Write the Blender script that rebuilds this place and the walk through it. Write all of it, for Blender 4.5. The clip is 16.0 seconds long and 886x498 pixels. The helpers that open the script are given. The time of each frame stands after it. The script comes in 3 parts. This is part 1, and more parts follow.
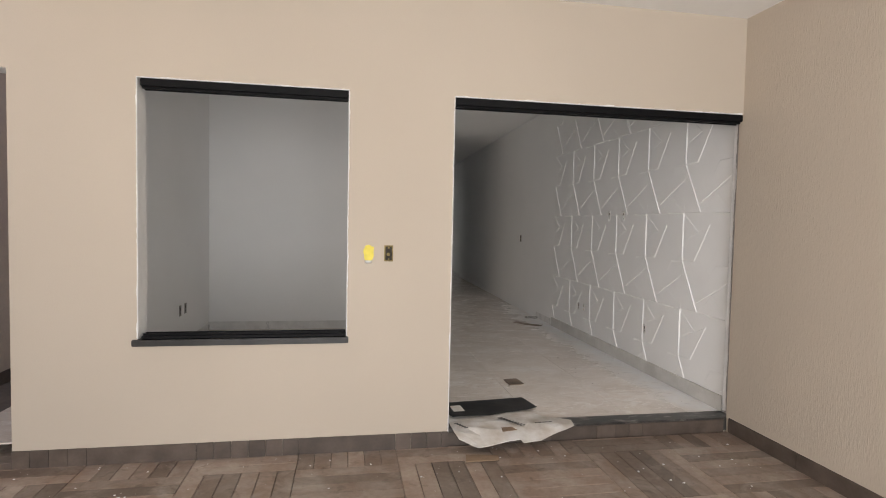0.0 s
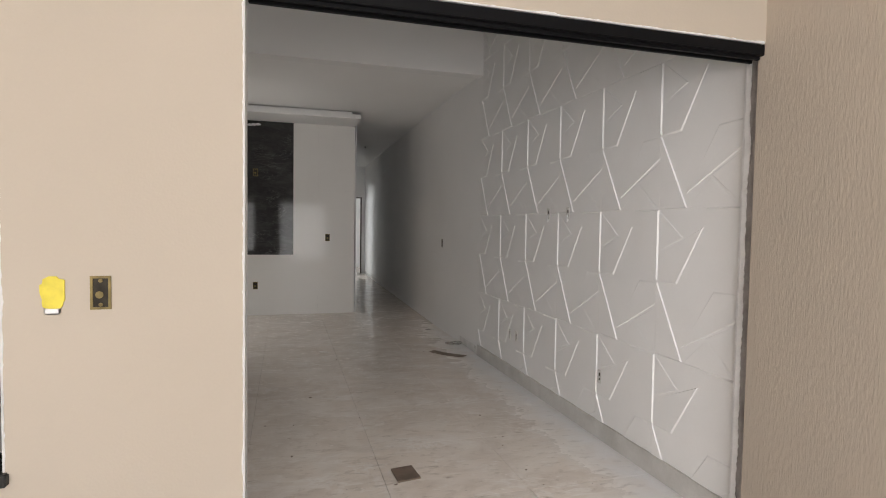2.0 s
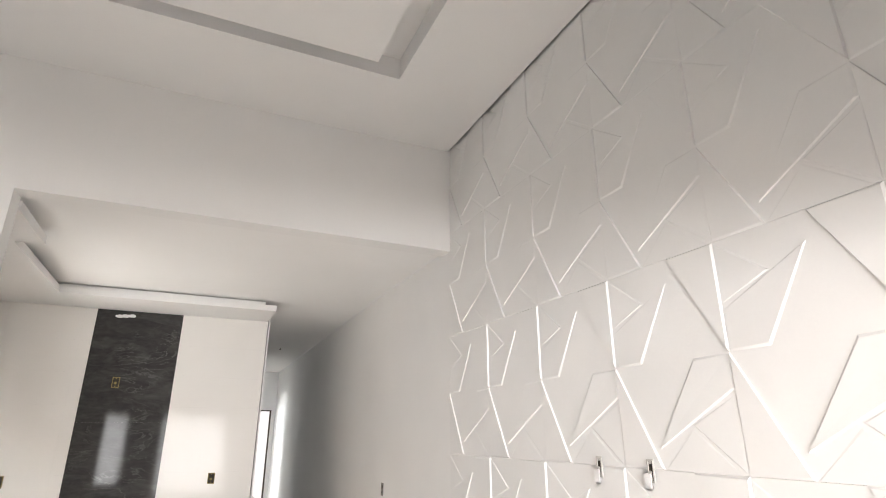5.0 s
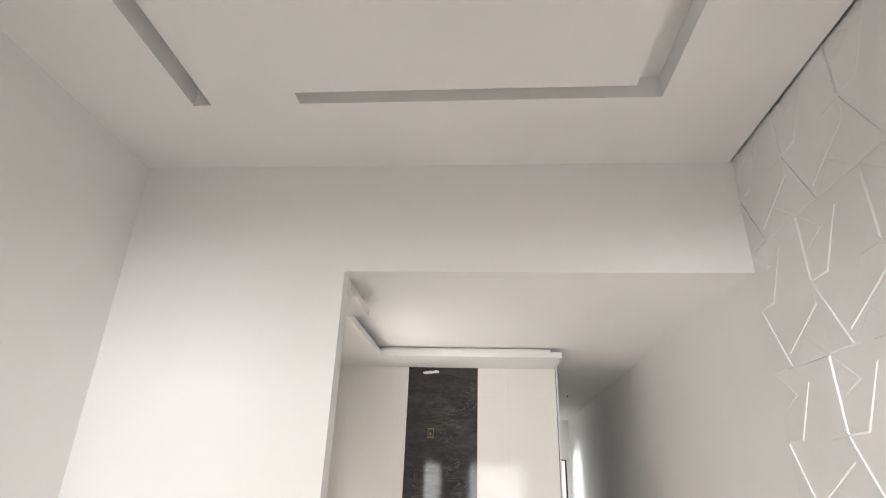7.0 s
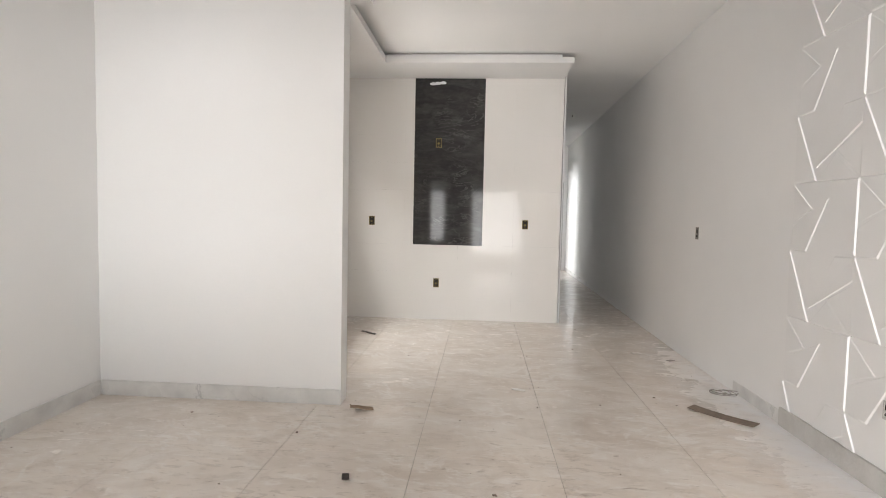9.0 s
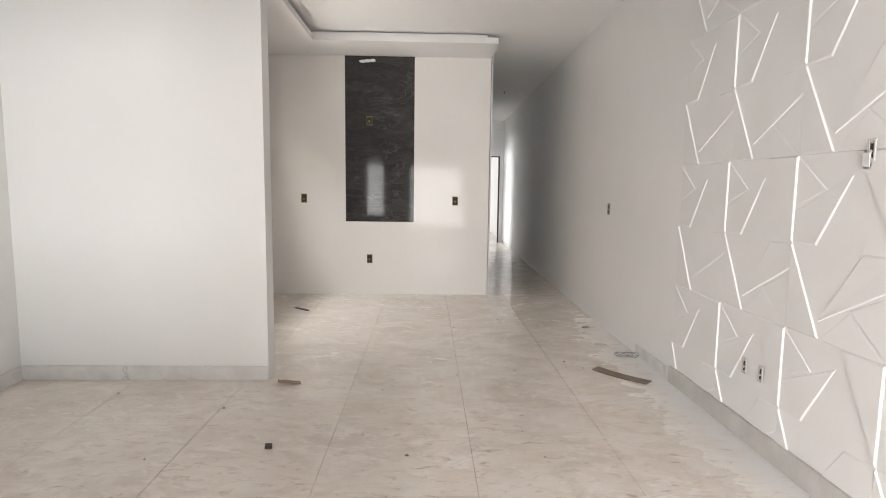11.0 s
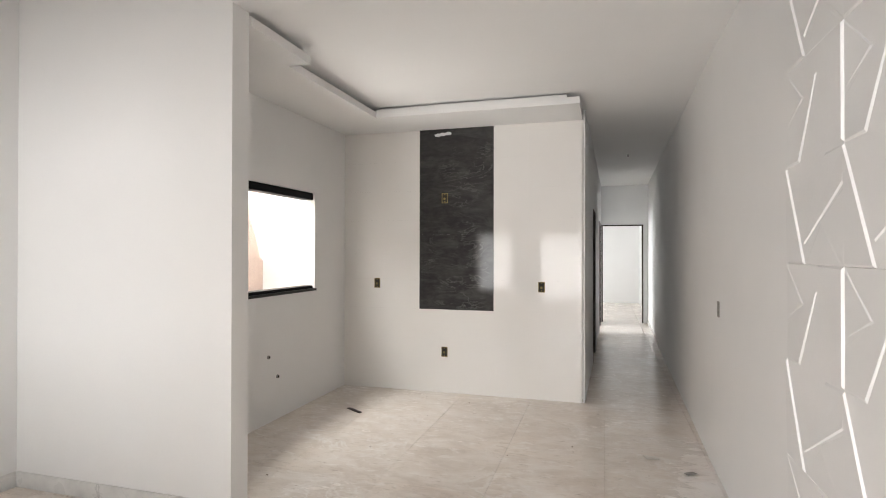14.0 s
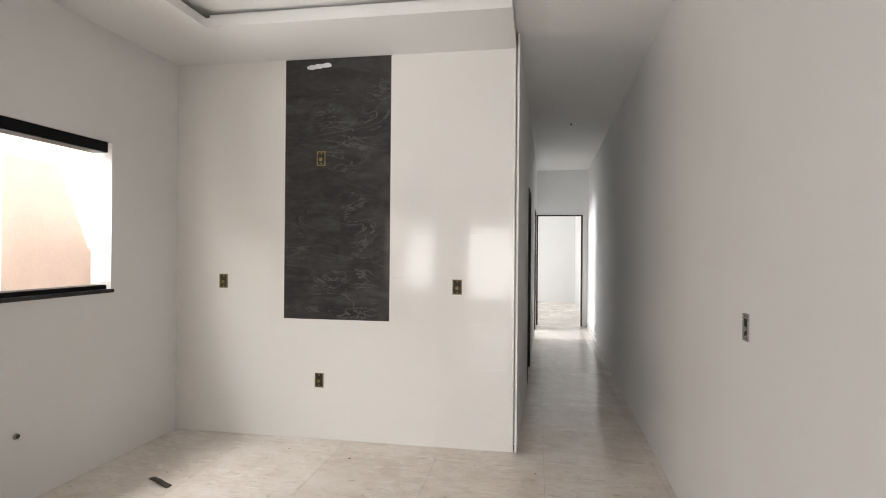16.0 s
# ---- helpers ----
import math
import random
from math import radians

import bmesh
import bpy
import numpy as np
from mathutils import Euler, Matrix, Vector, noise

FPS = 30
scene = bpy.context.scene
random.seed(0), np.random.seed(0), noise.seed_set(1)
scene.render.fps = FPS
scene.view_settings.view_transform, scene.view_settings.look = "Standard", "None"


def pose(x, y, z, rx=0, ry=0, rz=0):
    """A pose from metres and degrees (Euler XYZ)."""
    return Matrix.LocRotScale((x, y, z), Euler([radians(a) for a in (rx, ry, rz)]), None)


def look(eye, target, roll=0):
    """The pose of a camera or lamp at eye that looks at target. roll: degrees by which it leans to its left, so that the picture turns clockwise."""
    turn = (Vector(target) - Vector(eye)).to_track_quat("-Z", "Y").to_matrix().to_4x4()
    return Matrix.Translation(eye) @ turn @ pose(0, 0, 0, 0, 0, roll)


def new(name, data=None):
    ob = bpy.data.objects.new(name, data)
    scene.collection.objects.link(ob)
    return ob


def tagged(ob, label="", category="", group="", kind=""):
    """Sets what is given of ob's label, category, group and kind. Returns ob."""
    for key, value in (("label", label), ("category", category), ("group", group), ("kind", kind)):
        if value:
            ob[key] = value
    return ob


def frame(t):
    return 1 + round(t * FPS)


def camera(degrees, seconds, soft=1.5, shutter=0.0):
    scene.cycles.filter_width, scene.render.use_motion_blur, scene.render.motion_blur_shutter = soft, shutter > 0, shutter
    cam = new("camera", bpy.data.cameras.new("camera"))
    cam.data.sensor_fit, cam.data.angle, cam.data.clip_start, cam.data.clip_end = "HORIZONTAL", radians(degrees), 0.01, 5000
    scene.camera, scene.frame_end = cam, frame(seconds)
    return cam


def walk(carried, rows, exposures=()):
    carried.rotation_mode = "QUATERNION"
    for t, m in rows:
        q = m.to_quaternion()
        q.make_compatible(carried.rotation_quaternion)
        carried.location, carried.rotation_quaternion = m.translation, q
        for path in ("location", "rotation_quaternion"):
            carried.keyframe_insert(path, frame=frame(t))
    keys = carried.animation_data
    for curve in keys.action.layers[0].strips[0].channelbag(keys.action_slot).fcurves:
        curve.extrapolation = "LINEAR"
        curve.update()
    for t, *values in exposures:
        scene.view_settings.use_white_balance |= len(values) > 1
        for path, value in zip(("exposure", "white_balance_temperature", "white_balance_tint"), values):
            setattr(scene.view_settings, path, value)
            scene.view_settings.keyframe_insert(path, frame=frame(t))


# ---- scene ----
cam = camera(78.2, 16.0, soft=1.0)
PATH = [
    (0, (-0.015, 0.302, 1.349), (0.334, 2.27, 1.257), 1.2),
    (0.5, (0.094, 0.704, 1.386), (0.334, 2.69, 1.402), 1.3),
    (1, (0.265, 1.066, 1.402), (0.619, 3.034, 1.399), 1.1),
    (1.5, (0.557, 1.469, 1.377), (1.043, 3.407, 1.288), 0.9),
    (2, (0.773, 1.87, 1.374), (1.329, 3.789, 1.288), 0.9),
    (2.5, (0.968, 2.288, 1.396), (1.63, 4.173, 1.314), 1.2),
    (3, (1.126, 2.745, 1.406), (1.868, 4.601, 1.314), 1.2),
    (3.2, (1.149, 2.923, 1.401), (1.955, 4.751, 1.321), 1.4),
    (5.3, (1.066, 3.698, 1.621), (1.792, 5.414, 2.347), 0.8),
    (5.5, (1.072, 3.705, 1.619), (1.652, 5.465, 2.37), 0.9),
    (6, (1.034, 3.728, 1.636), (1.366, 5.523, 2.453), 1.5),
    (6.5, (0.996, 3.766, 1.636), (1.1, 5.536, 2.561), 2.0),
    (7, (0.964, 3.774, 1.624), (0.813, 5.61, 2.402), 1.9),
    (7.5, (0.923, 3.808, 1.554), (0.607, 5.728, 2.018), 1.8),
    (8, (0.882, 3.844, 1.44), (0.525, 5.797, 1.68), 1.7),
    (8.5, (0.861, 3.856, 1.332), (0.595, 5.838, 1.383), 1.5),
    (9, (0.876, 3.852, 1.244), (0.738, 5.844, 1.124), 1.2),
    (9.5, (0.907, 3.851, 1.221), (0.917, 5.838, 1.002), 1.1),
    (9.7, (0.921, 3.854, 1.229), (0.986, 5.841, 1.009), 0.9),
    (11.8, (1.397, 3.585, 1.362), (1.433, 5.573, 1.145), 0.2),
    (12, (1.529, 3.589, 1.375), (1.471, 5.577, 1.159), -0.0),
    (12.5, (1.737, 3.743, 1.39), (1.555, 5.722, 1.168), 0.2),
    (13, (1.819, 4.139, 1.389), (1.623, 6.129, 1.34), 0.4),
    (13.5, (1.904, 4.377, 1.486), (1.653, 6.361, 1.499), 0.3),
    (14, (2.011, 4.673, 1.528), (1.444, 6.591, 1.538), 0.1),
    (14.5, (2.004, 5.069, 1.483), (1.366, 6.964, 1.485), 0.5),
    (15, (2.03, 5.519, 1.443), (1.593, 7.47, 1.448), 0.3),
    (15.5, (2.027, 6.005, 1.431), (1.621, 7.963, 1.427), 0.3),
    (16, (1.953, 6.471, 1.431), (1.615, 8.442, 1.434), 0.5),
]

EXPOSURES = [(0.0, 0.46), (1.0, 0.46), (2.0, 0.56), (2.5, 0.84), (3.2, 1.45), (5.3, 2.16), (7.0, 2.14), (7.5, 2.0), (9.0, 1.88), (12.0, 1.84), (16.0, 1.95)]
walk(cam, [(t, look(eye, target, roll)) for t, eye, target, roll in PATH], EXPOSURES)

# ---- plan ----
YF, YB = 3.71, 3.86          # front wall, outer and inner face
XR, XL = 2.757, -1.655       # living room side walls
YA = 7.295                   # wall with the wide opening to the kitchen
YK, XK = 10.363, -0.85       # kitchen tiled wall and window wall
ZC, ZK = 3.80, 2.975         # ceilings
PF = -0.09                   # porch floor
WTOP = 4.0

# ---- light ----
world = bpy.data.worlds.new("sky")
scene.world = world
world.use_nodes = True
wn = world.node_tree
sky = wn.nodes.new("ShaderNodeTexSky")
sky.sky_type = "NISHITA"
sky.sun_disc = False
sky.sun_elevation = radians(41.5)
sky.sun_rotation = radians(114)
sky.air_density, sky.dust_density = 1.0, 2.5
wn.nodes["Background"].inputs["Strength"].default_value = 0.11
wn.links.new(sky.outputs["Color"], wn.nodes["Background"].inputs["Color"])

sun = new("sun", bpy.data.lights.new("sun", "SUN"))
sun.data.energy, sun.data.angle, sun.data.color = 4.2, radians(0.6), (1.0, 0.95, 0.88)
sun.matrix_world = look((0, 0, 0), (-0.68, 0.30, -0.66))


def daylight_lamp(name, eye, target, w, h, energy, color=(1.0, 0.98, 0.95)):
    """An added area lamp that stands in for daylight."""
    ob = new(name, bpy.data.lights.new(name, "AREA"))
    ob.data.shape, ob.data.size, ob.data.size_y = "RECTANGLE", w, h
    ob.data.energy, ob.data.color = energy, color
    ob.matrix_world = look(eye, target)
    return ob


# added lamp at the porch's open end, for sky and sunlit forecourt
daylight_lamp("porch_daylight", (0.15, -1.95, 1.05), (1.0, 4, 2.3), 4.2, 2.1, 142, (1.0, 0.985, 0.98))
# added fill lamps inside the front openings, to brighten the living room
daylight_lamp("doorway_daylight", (1.675, YB + 0.012, 1.07), (1.675, 8.0, 1.07), 1.9, 1.9, 2.8, (1.0, 0.985, 0.98))
daylight_lamp("front_window_daylight", (-0.61, YB + 0.012, 1.38), (-0.61, 8.0, 1.38), 1.1, 1.35, 1.2, (0.90, 0.96, 1.0))
# added fill lamps for the kitchen, hidden above the window head and below its sill
daylight_lamp("passage_daylight", (-1.6, 9.1, 2.78), (1.6, 9.1, 2.95), 2.6, 0.9, 56, (1.0, 0.97, 0.93))
daylight_lamp("passage_bounce", (-2.45, 9.1, 0.35), (0.4, 9.1, 1.6), 2.6, 0.7, 27, (1.0, 0.96, 0.91))
# lamps at unseen back-room windows, standing in for the light reaching the corridor
daylight_lamp("bedroom_daylight", (-0.6, 15.9, 1.6), (3, 15.9, 1.6), 1.3, 1.2, 30, (0.93, 0.97, 1.0))
daylight_lamp("end_room_daylight", (-0.55, 19.8, 1.6), (3, 19.8, 1.2), 1.6, 1.3, 19, (0.95, 0.98, 1.0))

# ---- materials ----


def mat(name, base, rough=0.7, var=0.08, scale=3.0, fine=60.0, bump=0.1, metal=0.0, tint=None, stretch=(1, 1, 1),
        rough_var=0.1, per_object=0.0, spec=0.5):
    """A surface with stains at a large and grain at a small scale."""
    m = bpy.data.materials.new(name)
    m.use_nodes = True
    nt = m.node_tree
    n, l = nt.nodes, nt.links
    b = n["Principled BSDF"]
    b.inputs["Metallic"].default_value = metal
    b.inputs["Specular IOR Level"].default_value = spec
    tc = n.new("ShaderNodeTexCoord")
    mp = n.new("ShaderNodeMapping")
    mp.inputs["Scale"].default_value = stretch
    geo = n.new("ShaderNodeNewGeometry")
    l.new(geo.outputs["Position"], mp.inputs["Vector"])
    big = n.new("ShaderNodeTexNoise")
    big.inputs["Scale"].default_value, big.inputs["Detail"].default_value = scale, 6
    small = n.new("ShaderNodeTexNoise")
    small.inputs["Scale"].default_value, small.inputs["Detail"].default_value = fine, 4
    l.new(mp.outputs[0], big.inputs["Vector"])
    l.new(mp.outputs[0], small.inputs["Vector"])
    tint = tint or [c * (1 - 3 * var) for c in base]
    mix = n.new("ShaderNodeMix")
    mix.data_type = "RGBA"
    mix.inputs["A"].default_value = (*base, 1)
    mix.inputs["B"].default_value = (*tint, 1)
    ramp = n.new("ShaderNodeMapRange")
    ramp.inputs["From Min"].default_value, ramp.inputs["From Max"].default_value = 0.35, 0.75
    l.new(big.outputs["Fac"], ramp.inputs["Value"])
    l.new(ramp.outputs[0], mix.inputs["Factor"])
    hsv = n.new("ShaderNodeHueSaturation")
    l.new(mix.outputs["Result"], hsv.inputs["Color"])
    vr = n.new("ShaderNodeMapRange")
    vr.inputs["To Min"].default_value, vr.inputs["To Max"].default_value = 1 - var, 1 + var
    l.new(small.outputs["Fac"], vr.inputs["Value"])
    val = vr.outputs[0]
    if per_object:
        oi = n.new("ShaderNodeObjectInfo")
        om = n.new("ShaderNodeMapRange")
        om.inputs["To Min"].default_value, om.inputs["To Max"].default_value = 1 - per_object, 1 + per_object
        l.new(oi.outputs["Random"], om.inputs["Value"])
        mul = n.new("ShaderNodeMath")
        mul.operation = "MULTIPLY"
        l.new(val, mul.inputs[0])
        l.new(om.outputs[0], mul.inputs[1])
        val = mul.outputs[0]
    l.new(val, hsv.inputs["Value"])
    l.new(hsv.outputs["Color"], b.inputs["Base Color"])
    rr = n.new("ShaderNodeMapRange")
    rr.inputs["To Min"].default_value = max(0.02, rough - rough_var)
    rr.inputs["To Max"].default_value = min(1, rough + rough_var)
    l.new(big.outputs["Fac"], rr.inputs["Value"])
    l.new(rr.outputs[0], b.inputs["Roughness"])
    if bump:
        bp = n.new("ShaderNodeBump")
        bp.inputs["Strength"].default_value, bp.inputs["Distance"].default_value = bump, 0.004
        l.new(small.outputs["Fac"], bp.inputs["Height"])
        l.new(bp.outputs[0], b.inputs["Normal"])
    return m


WHITE = mat("white_wall_paint", (0.83, 0.825, 0.815), 0.75, 0.012, 1.2, 90, 0.05)
CEIL = mat("white_ceiling_plaster", (0.85, 0.845, 0.835), 0.85, 0.012, 0.9, 70, 0.05)
BEIGE = mat("beige_wall_paint", (0.52, 0.457, 0.378), 0.8, 0.02, 0.8, 120, 0.1)
SCRATCH = mat("scratched_beige_render", (0.53, 0.465, 0.385), 0.9, 0.012, 1.2, 95, 0.5, stretch=(1.4, 1.4, 0.30))
ROUGHCAST = mat("rough_pink_beige_render", (0.53, 0.455, 0.40), 0.95, 0.06, 1.5, 34, 1.6)
GYPSUM = mat("matt_white_gypsum", (0.82, 0.815, 0.805), 0.7, 0.015, 2.5, 80, 0.08)
PORCELAIN = mat("dusty_cream_porcelain", (0.82, 0.74, 0.66), 0.15, 0.03, 1.2, 16, 0.10, tint=(0.75, 0.675, 0.605), rough_var=0.10, per_object=0.03)
WALLTILE = mat("polished_white_wall_tile", (0.82, 0.80, 0.77), 0.08, 0.008, 1.5, 5, 0.02, rough_var=0.03, spec=0.17)
SLATE = mat("black_veined_wall_tile", (0.040, 0.039, 0.039), 0.06, 0.25, 3.5, 14, 0.02, tint=(0.062, 0.059, 0.057), spec=0.15, rough_var=0.03, stretch=(1, 1, 2.2))
MARBLE = mat("pale_marble_skirting", (0.72, 0.71, 0.69), 0.3, 0.03, 6, 40, 0.02, tint=(0.55, 0.54, 0.53))
CEMENT = mat("raw_grey_mortar", (0.36, 0.34, 0.31), 0.9, 0.12, 6, 60, 0.6)
RAWJAMB = mat("grey_raw_mortar", (0.45, 0.43, 0.415), 0.9, 0.15, 7, 60, 0.6)
PALECEMENT = mat("pale_grey_mortar", (0.58, 0.565, 0.54), 0.9, 0.08, 6, 60, 0.4, tint=(0.46, 0.445, 0.42))
BLACK = mat("black_anodised_aluminium", (0.007, 0.007, 0.008), 0.45, 0.1, 5, 80, 0.02, spec=0.1)
GRANITE = mat("black_granite", (0.03, 0.029, 0.028), 0.35, 0.3, 9, 120, 0.05, tint=(0.09, 0.085, 0.08))
SILL = mat("dark_granite_sill", (0.022, 0.021, 0.020), 0.4, 0.3, 9, 120, 0.05)
WOODTILE = mat("brown_wood_look_tile", (0.215, 0.155, 0.12), 0.5, 0.2, 5, 40, 0.15, tint=(0.33, 0.28, 0.24), per_object=0.38)
WOODSKIRT = mat("dark_wood_look_skirting", (0.115, 0.088, 0.072), 0.5, 0.16, 7, 50, 0.15, per_object=0.2)
GROUT = mat("grey_brown_grout", (0.22, 0.18, 0.15), 0.95, 0.1, 8, 80, 0.2)
TILEGROUT = mat("dusty_beige_grout", (0.60, 0.52, 0.44), 0.95, 0.1, 8, 80, 0.1)
CONCRETE = mat("pale_concrete_ground", (0.62, 0.60, 0.57), 0.9, 0.08, 0.7, 30, 0.3)
DUST = mat("white_plaster_dust", (0.86, 0.86, 0.86), 0.95, 0.05, 9, 70, 0.3)
CARD = mat("torn_white_cardboard", (0.74, 0.72, 0.69), 0.85, 0.06, 9, 60, 0.15, tint=(0.50, 0.44, 0.37))
BROWNCARD = mat("brown_cardboard", (0.30, 0.21, 0.14), 0.9, 0.1, 9, 60, 0.2)
BLACKPRINT = mat("black_print", (0.015, 0.015, 0.015), 0.5, 0.1, 9, 60, 0.02)
STRIP = mat("dusty_wood_strip", (0.21, 0.155, 0.115), 0.6, 0.12, 8, 60, 0.15)
YELLOW = mat("yellow_electrical_plastic", (0.75, 0.62, 0.03), 0.45, 0.08, 20, 90, 0.05)
# near-black colour that paints the shade inside boxes and pipe ends
HOLLOWSHADE = mat("painted_hollow_shade", (0.05, 0.042, 0.03), 0.9, 0.2, 30, 120, 0.3)
OCHRE = mat("ochre_box_plastic", (0.27, 0.20, 0.06), 0.6, 0.2, 30, 120, 0.2)
WIRE = mat("dark_wire", (0.05, 0.055, 0.05), 0.6, 0.2, 30, 90, 0)
JAMB = mat("dark_raw_door_frame", (0.07, 0.055, 0.045), 0.7, 0.2, 6, 60, 0.2)



def overlay(m, colour, scale, lo, hi, amount, distortion=0.0, stretch=(1, 1, 1), turn=0.0, veins=False, rough=None):
    """Lays stains or veins of another colour over a material."""
    nt = m.node_tree
    n, l = nt.nodes, nt.links
    b = n["Principled BSDF"]
    geo = n.new("ShaderNodeNewGeometry")
    mp = n.new("ShaderNodeMapping")
    mp.inputs["Scale"].default_value = stretch
    mp.inputs["Rotation"].default_value = (0, 0, radians(turn))
    l.new(geo.outputs["Position"], mp.inputs["Vector"])
    nz = n.new("ShaderNodeTexNoise")
    nz.inputs["Scale"].default_value, nz.inputs["Detail"].default_value = scale, 7
    nz.inputs["Distortion"].default_value, nz.inputs["Roughness"].default_value = distortion, 0.62
    l.new(mp.outputs[0], nz.inputs["Vector"])
    fac = nz.outputs["Fac"]
    if veins:
        sub = n.new("ShaderNodeMath")
        sub.operation = "SUBTRACT"
        sub.inputs[1].default_value = 0.5
        l.new(fac, sub.inputs[0])
        ab = n.new("ShaderNodeMath")
        ab.operation = "ABSOLUTE"
        l.new(sub.outputs[0], ab.inputs[0])
        fac = ab.outputs[0]
    mr = n.new("ShaderNodeMapRange")
    mr.inputs["From Min"].default_value, mr.inputs["From Max"].default_value = lo, hi
    mr.inputs["To Max"].default_value = amount
    l.new(fac, mr.inputs["Value"])
    fac = mr.outputs[0]
    if veins:
        gate = n.new("ShaderNodeTexNoise")
        gate.inputs["Scale"].default_value = scale * 0.9
        l.new(geo.outputs["Position"], gate.inputs["Vector"])
        gr = n.new("ShaderNodeMapRange")
        gr.inputs["From Min"].default_value, gr.inputs["From Max"].default_value = 0.48, 0.62
        l.new(gate.outputs["Fac"], gr.inputs["Value"])
        mu = n.new("ShaderNodeMath")
        mu.operation = "MULTIPLY"
        l.new(fac, mu.inputs[0])
        l.new(gr.outputs[0], mu.inputs[1])
        fac = mu.outputs[0]
    mix = n.new("ShaderNodeMix")
    mix.data_type = "RGBA"
    old = b.inputs["Base Color"].links[0].from_socket
    l.new(fac, mix.inputs["Factor"])
    l.new(old, mix.inputs["A"])
    mix.inputs["B"].default_value = (*colour, 1)
    l.new(mix.outputs["Result"], b.inputs["Base Color"])
    if rough is not None:
        rm = n.new("ShaderNodeMix")
        l.new(fac, rm.inputs["Factor"])
        l.new(b.inputs["Roughness"].links[0].from_socket, rm.inputs["A"])
        rm.inputs["B"].default_value = rough
        l.new(rm.outputs["Result"], b.inputs["Roughness"])


# pale patches, whitish veins, and trodden dirt and dust on the porcelain
overlay(PORCELAIN, (0.88, 0.84, 0.79), 1.7, 0.42, 0.68, 0.6, 1.2, (1, 1.4, 1), 35, rough=0.30)
overlay(PORCELAIN, (0.52, 0.43, 0.36), 2.6, 0.46, 0.78, 0.5, 1.3, (1, 1.7, 1), 40, rough=0.38)
overlay(PORCELAIN, (0.92, 0.89, 0.85), 2.0, 0.030, 0.0, 0.6, 0.9, (1, 1.8, 1), 35, veins=True)
overlay(PORCELAIN, (0.90, 0.86, 0.81), 7.0, 0.55, 0.70, 0.75, 0.8, (1, 2.2, 1), 30, rough=0.25)
overlay(PORCELAIN, (0.34, 0.27, 0.21), 9.0, 0.555, 0.70, 0.8, 0.6, (1, 2.8, 1), 38, rough=0.50)
overlay(PORCELAIN, (0.20, 0.15, 0.11), 19.0, 0.63, 0.74, 0.65, 0.4, (1, 2.4, 1), 50, rough=0.6)


def wall_dust(m):
    """White plaster dust along the foot of the panelled wall, in uneven patches."""
    nt = m.node_tree
    n, l = nt.nodes, nt.links
    b = n["Principled BSDF"]
    geo = n.new("ShaderNodeNewGeometry")
    sep = n.new("ShaderNodeSeparateXYZ")
    l.new(geo.outputs["Position"], sep.inputs[0])
    fade = n.new("ShaderNodeMapRange")
    fade.inputs["From Min"].default_value, fade.inputs["From Max"].default_value = 2.28, 2.70
    l.new(sep.outputs["X"], fade.inputs["Value"])
    along = n.new("ShaderNodeMapRange")
    along.inputs["From Min"].default_value, along.inputs["From Max"].default_value = 10.0, 7.5
    l.new(sep.outputs["Y"], along.inputs["Value"])
    nz = n.new("ShaderNodeTexNoise")
    nz.inputs["Scale"].default_value, nz.inputs["Detail"].default_value = 6.0, 8
    l.new(geo.outputs["Position"], nz.inputs["Vector"])
    add = n.new("ShaderNodeMath")
    l.new(nz.outputs["Fac"], add.inputs[0])
    l.new(fade.outputs[0], add.inputs[1])
    ramp = n.new("ShaderNodeMapRange")
    ramp.inputs["From Min"].default_value, ramp.inputs["From Max"].default_value = 0.62, 1.55
    ramp.inputs["To Max"].default_value = 0.9
    l.new(add.outputs[0], ramp.inputs["Value"])
    mul = n.new("ShaderNodeMath")
    mul.operation = "MULTIPLY"
    l.new(ramp.outputs[0], mul.inputs[0])
    l.new(along.outputs[0], mul.inputs[1])
    for socket, kind, value in (("Base Color", "RGBA", (0.88, 0.88, 0.89, 1)), ("Roughness", "FLOAT", 0.5)):
        mix = n.new("ShaderNodeMix")
        mix.data_type = kind
        l.new(mul.outputs[0], mix.inputs["Factor"])
        ins = [k for k in mix.inputs if k.name in "AB" and k.enabled]
        l.new(b.inputs[socket].links[0].from_socket, ins[0])
        ins[1].default_value = value
        l.new([k for k in mix.outputs if k.enabled][0], b.inputs[socket])


wall_dust(PORCELAIN)
overlay(SLATE, (0.17, 0.165, 0.16), 2.2, 0.018, 0.0, 0.65, 1.2, (1, 1, 2.6), veins=True)
overlay(SLATE, (0.10, 0.097, 0.094), 3.2, 0.48, 0.74, 0.65, 0.9, (1, 1, 2.4))
overlay(WOODTILE, (0.42, 0.37, 0.32), 4.0, 0.54, 0.70, 0.55, 0.8)
overlay(WOODTILE, (0.07, 0.045, 0.03), 11.0, 0.58, 0.74, 0.6, 0.5)
overlay(GRANITE, (0.45, 0.42, 0.39), 7.0, 0.54, 0.68, 0.6, 0.8, (1, 3, 1))
overlay(MARBLE, (0.38, 0.37, 0.37), 2.0, 0.015, 0.0, 0.6, 1.0, veins=True)

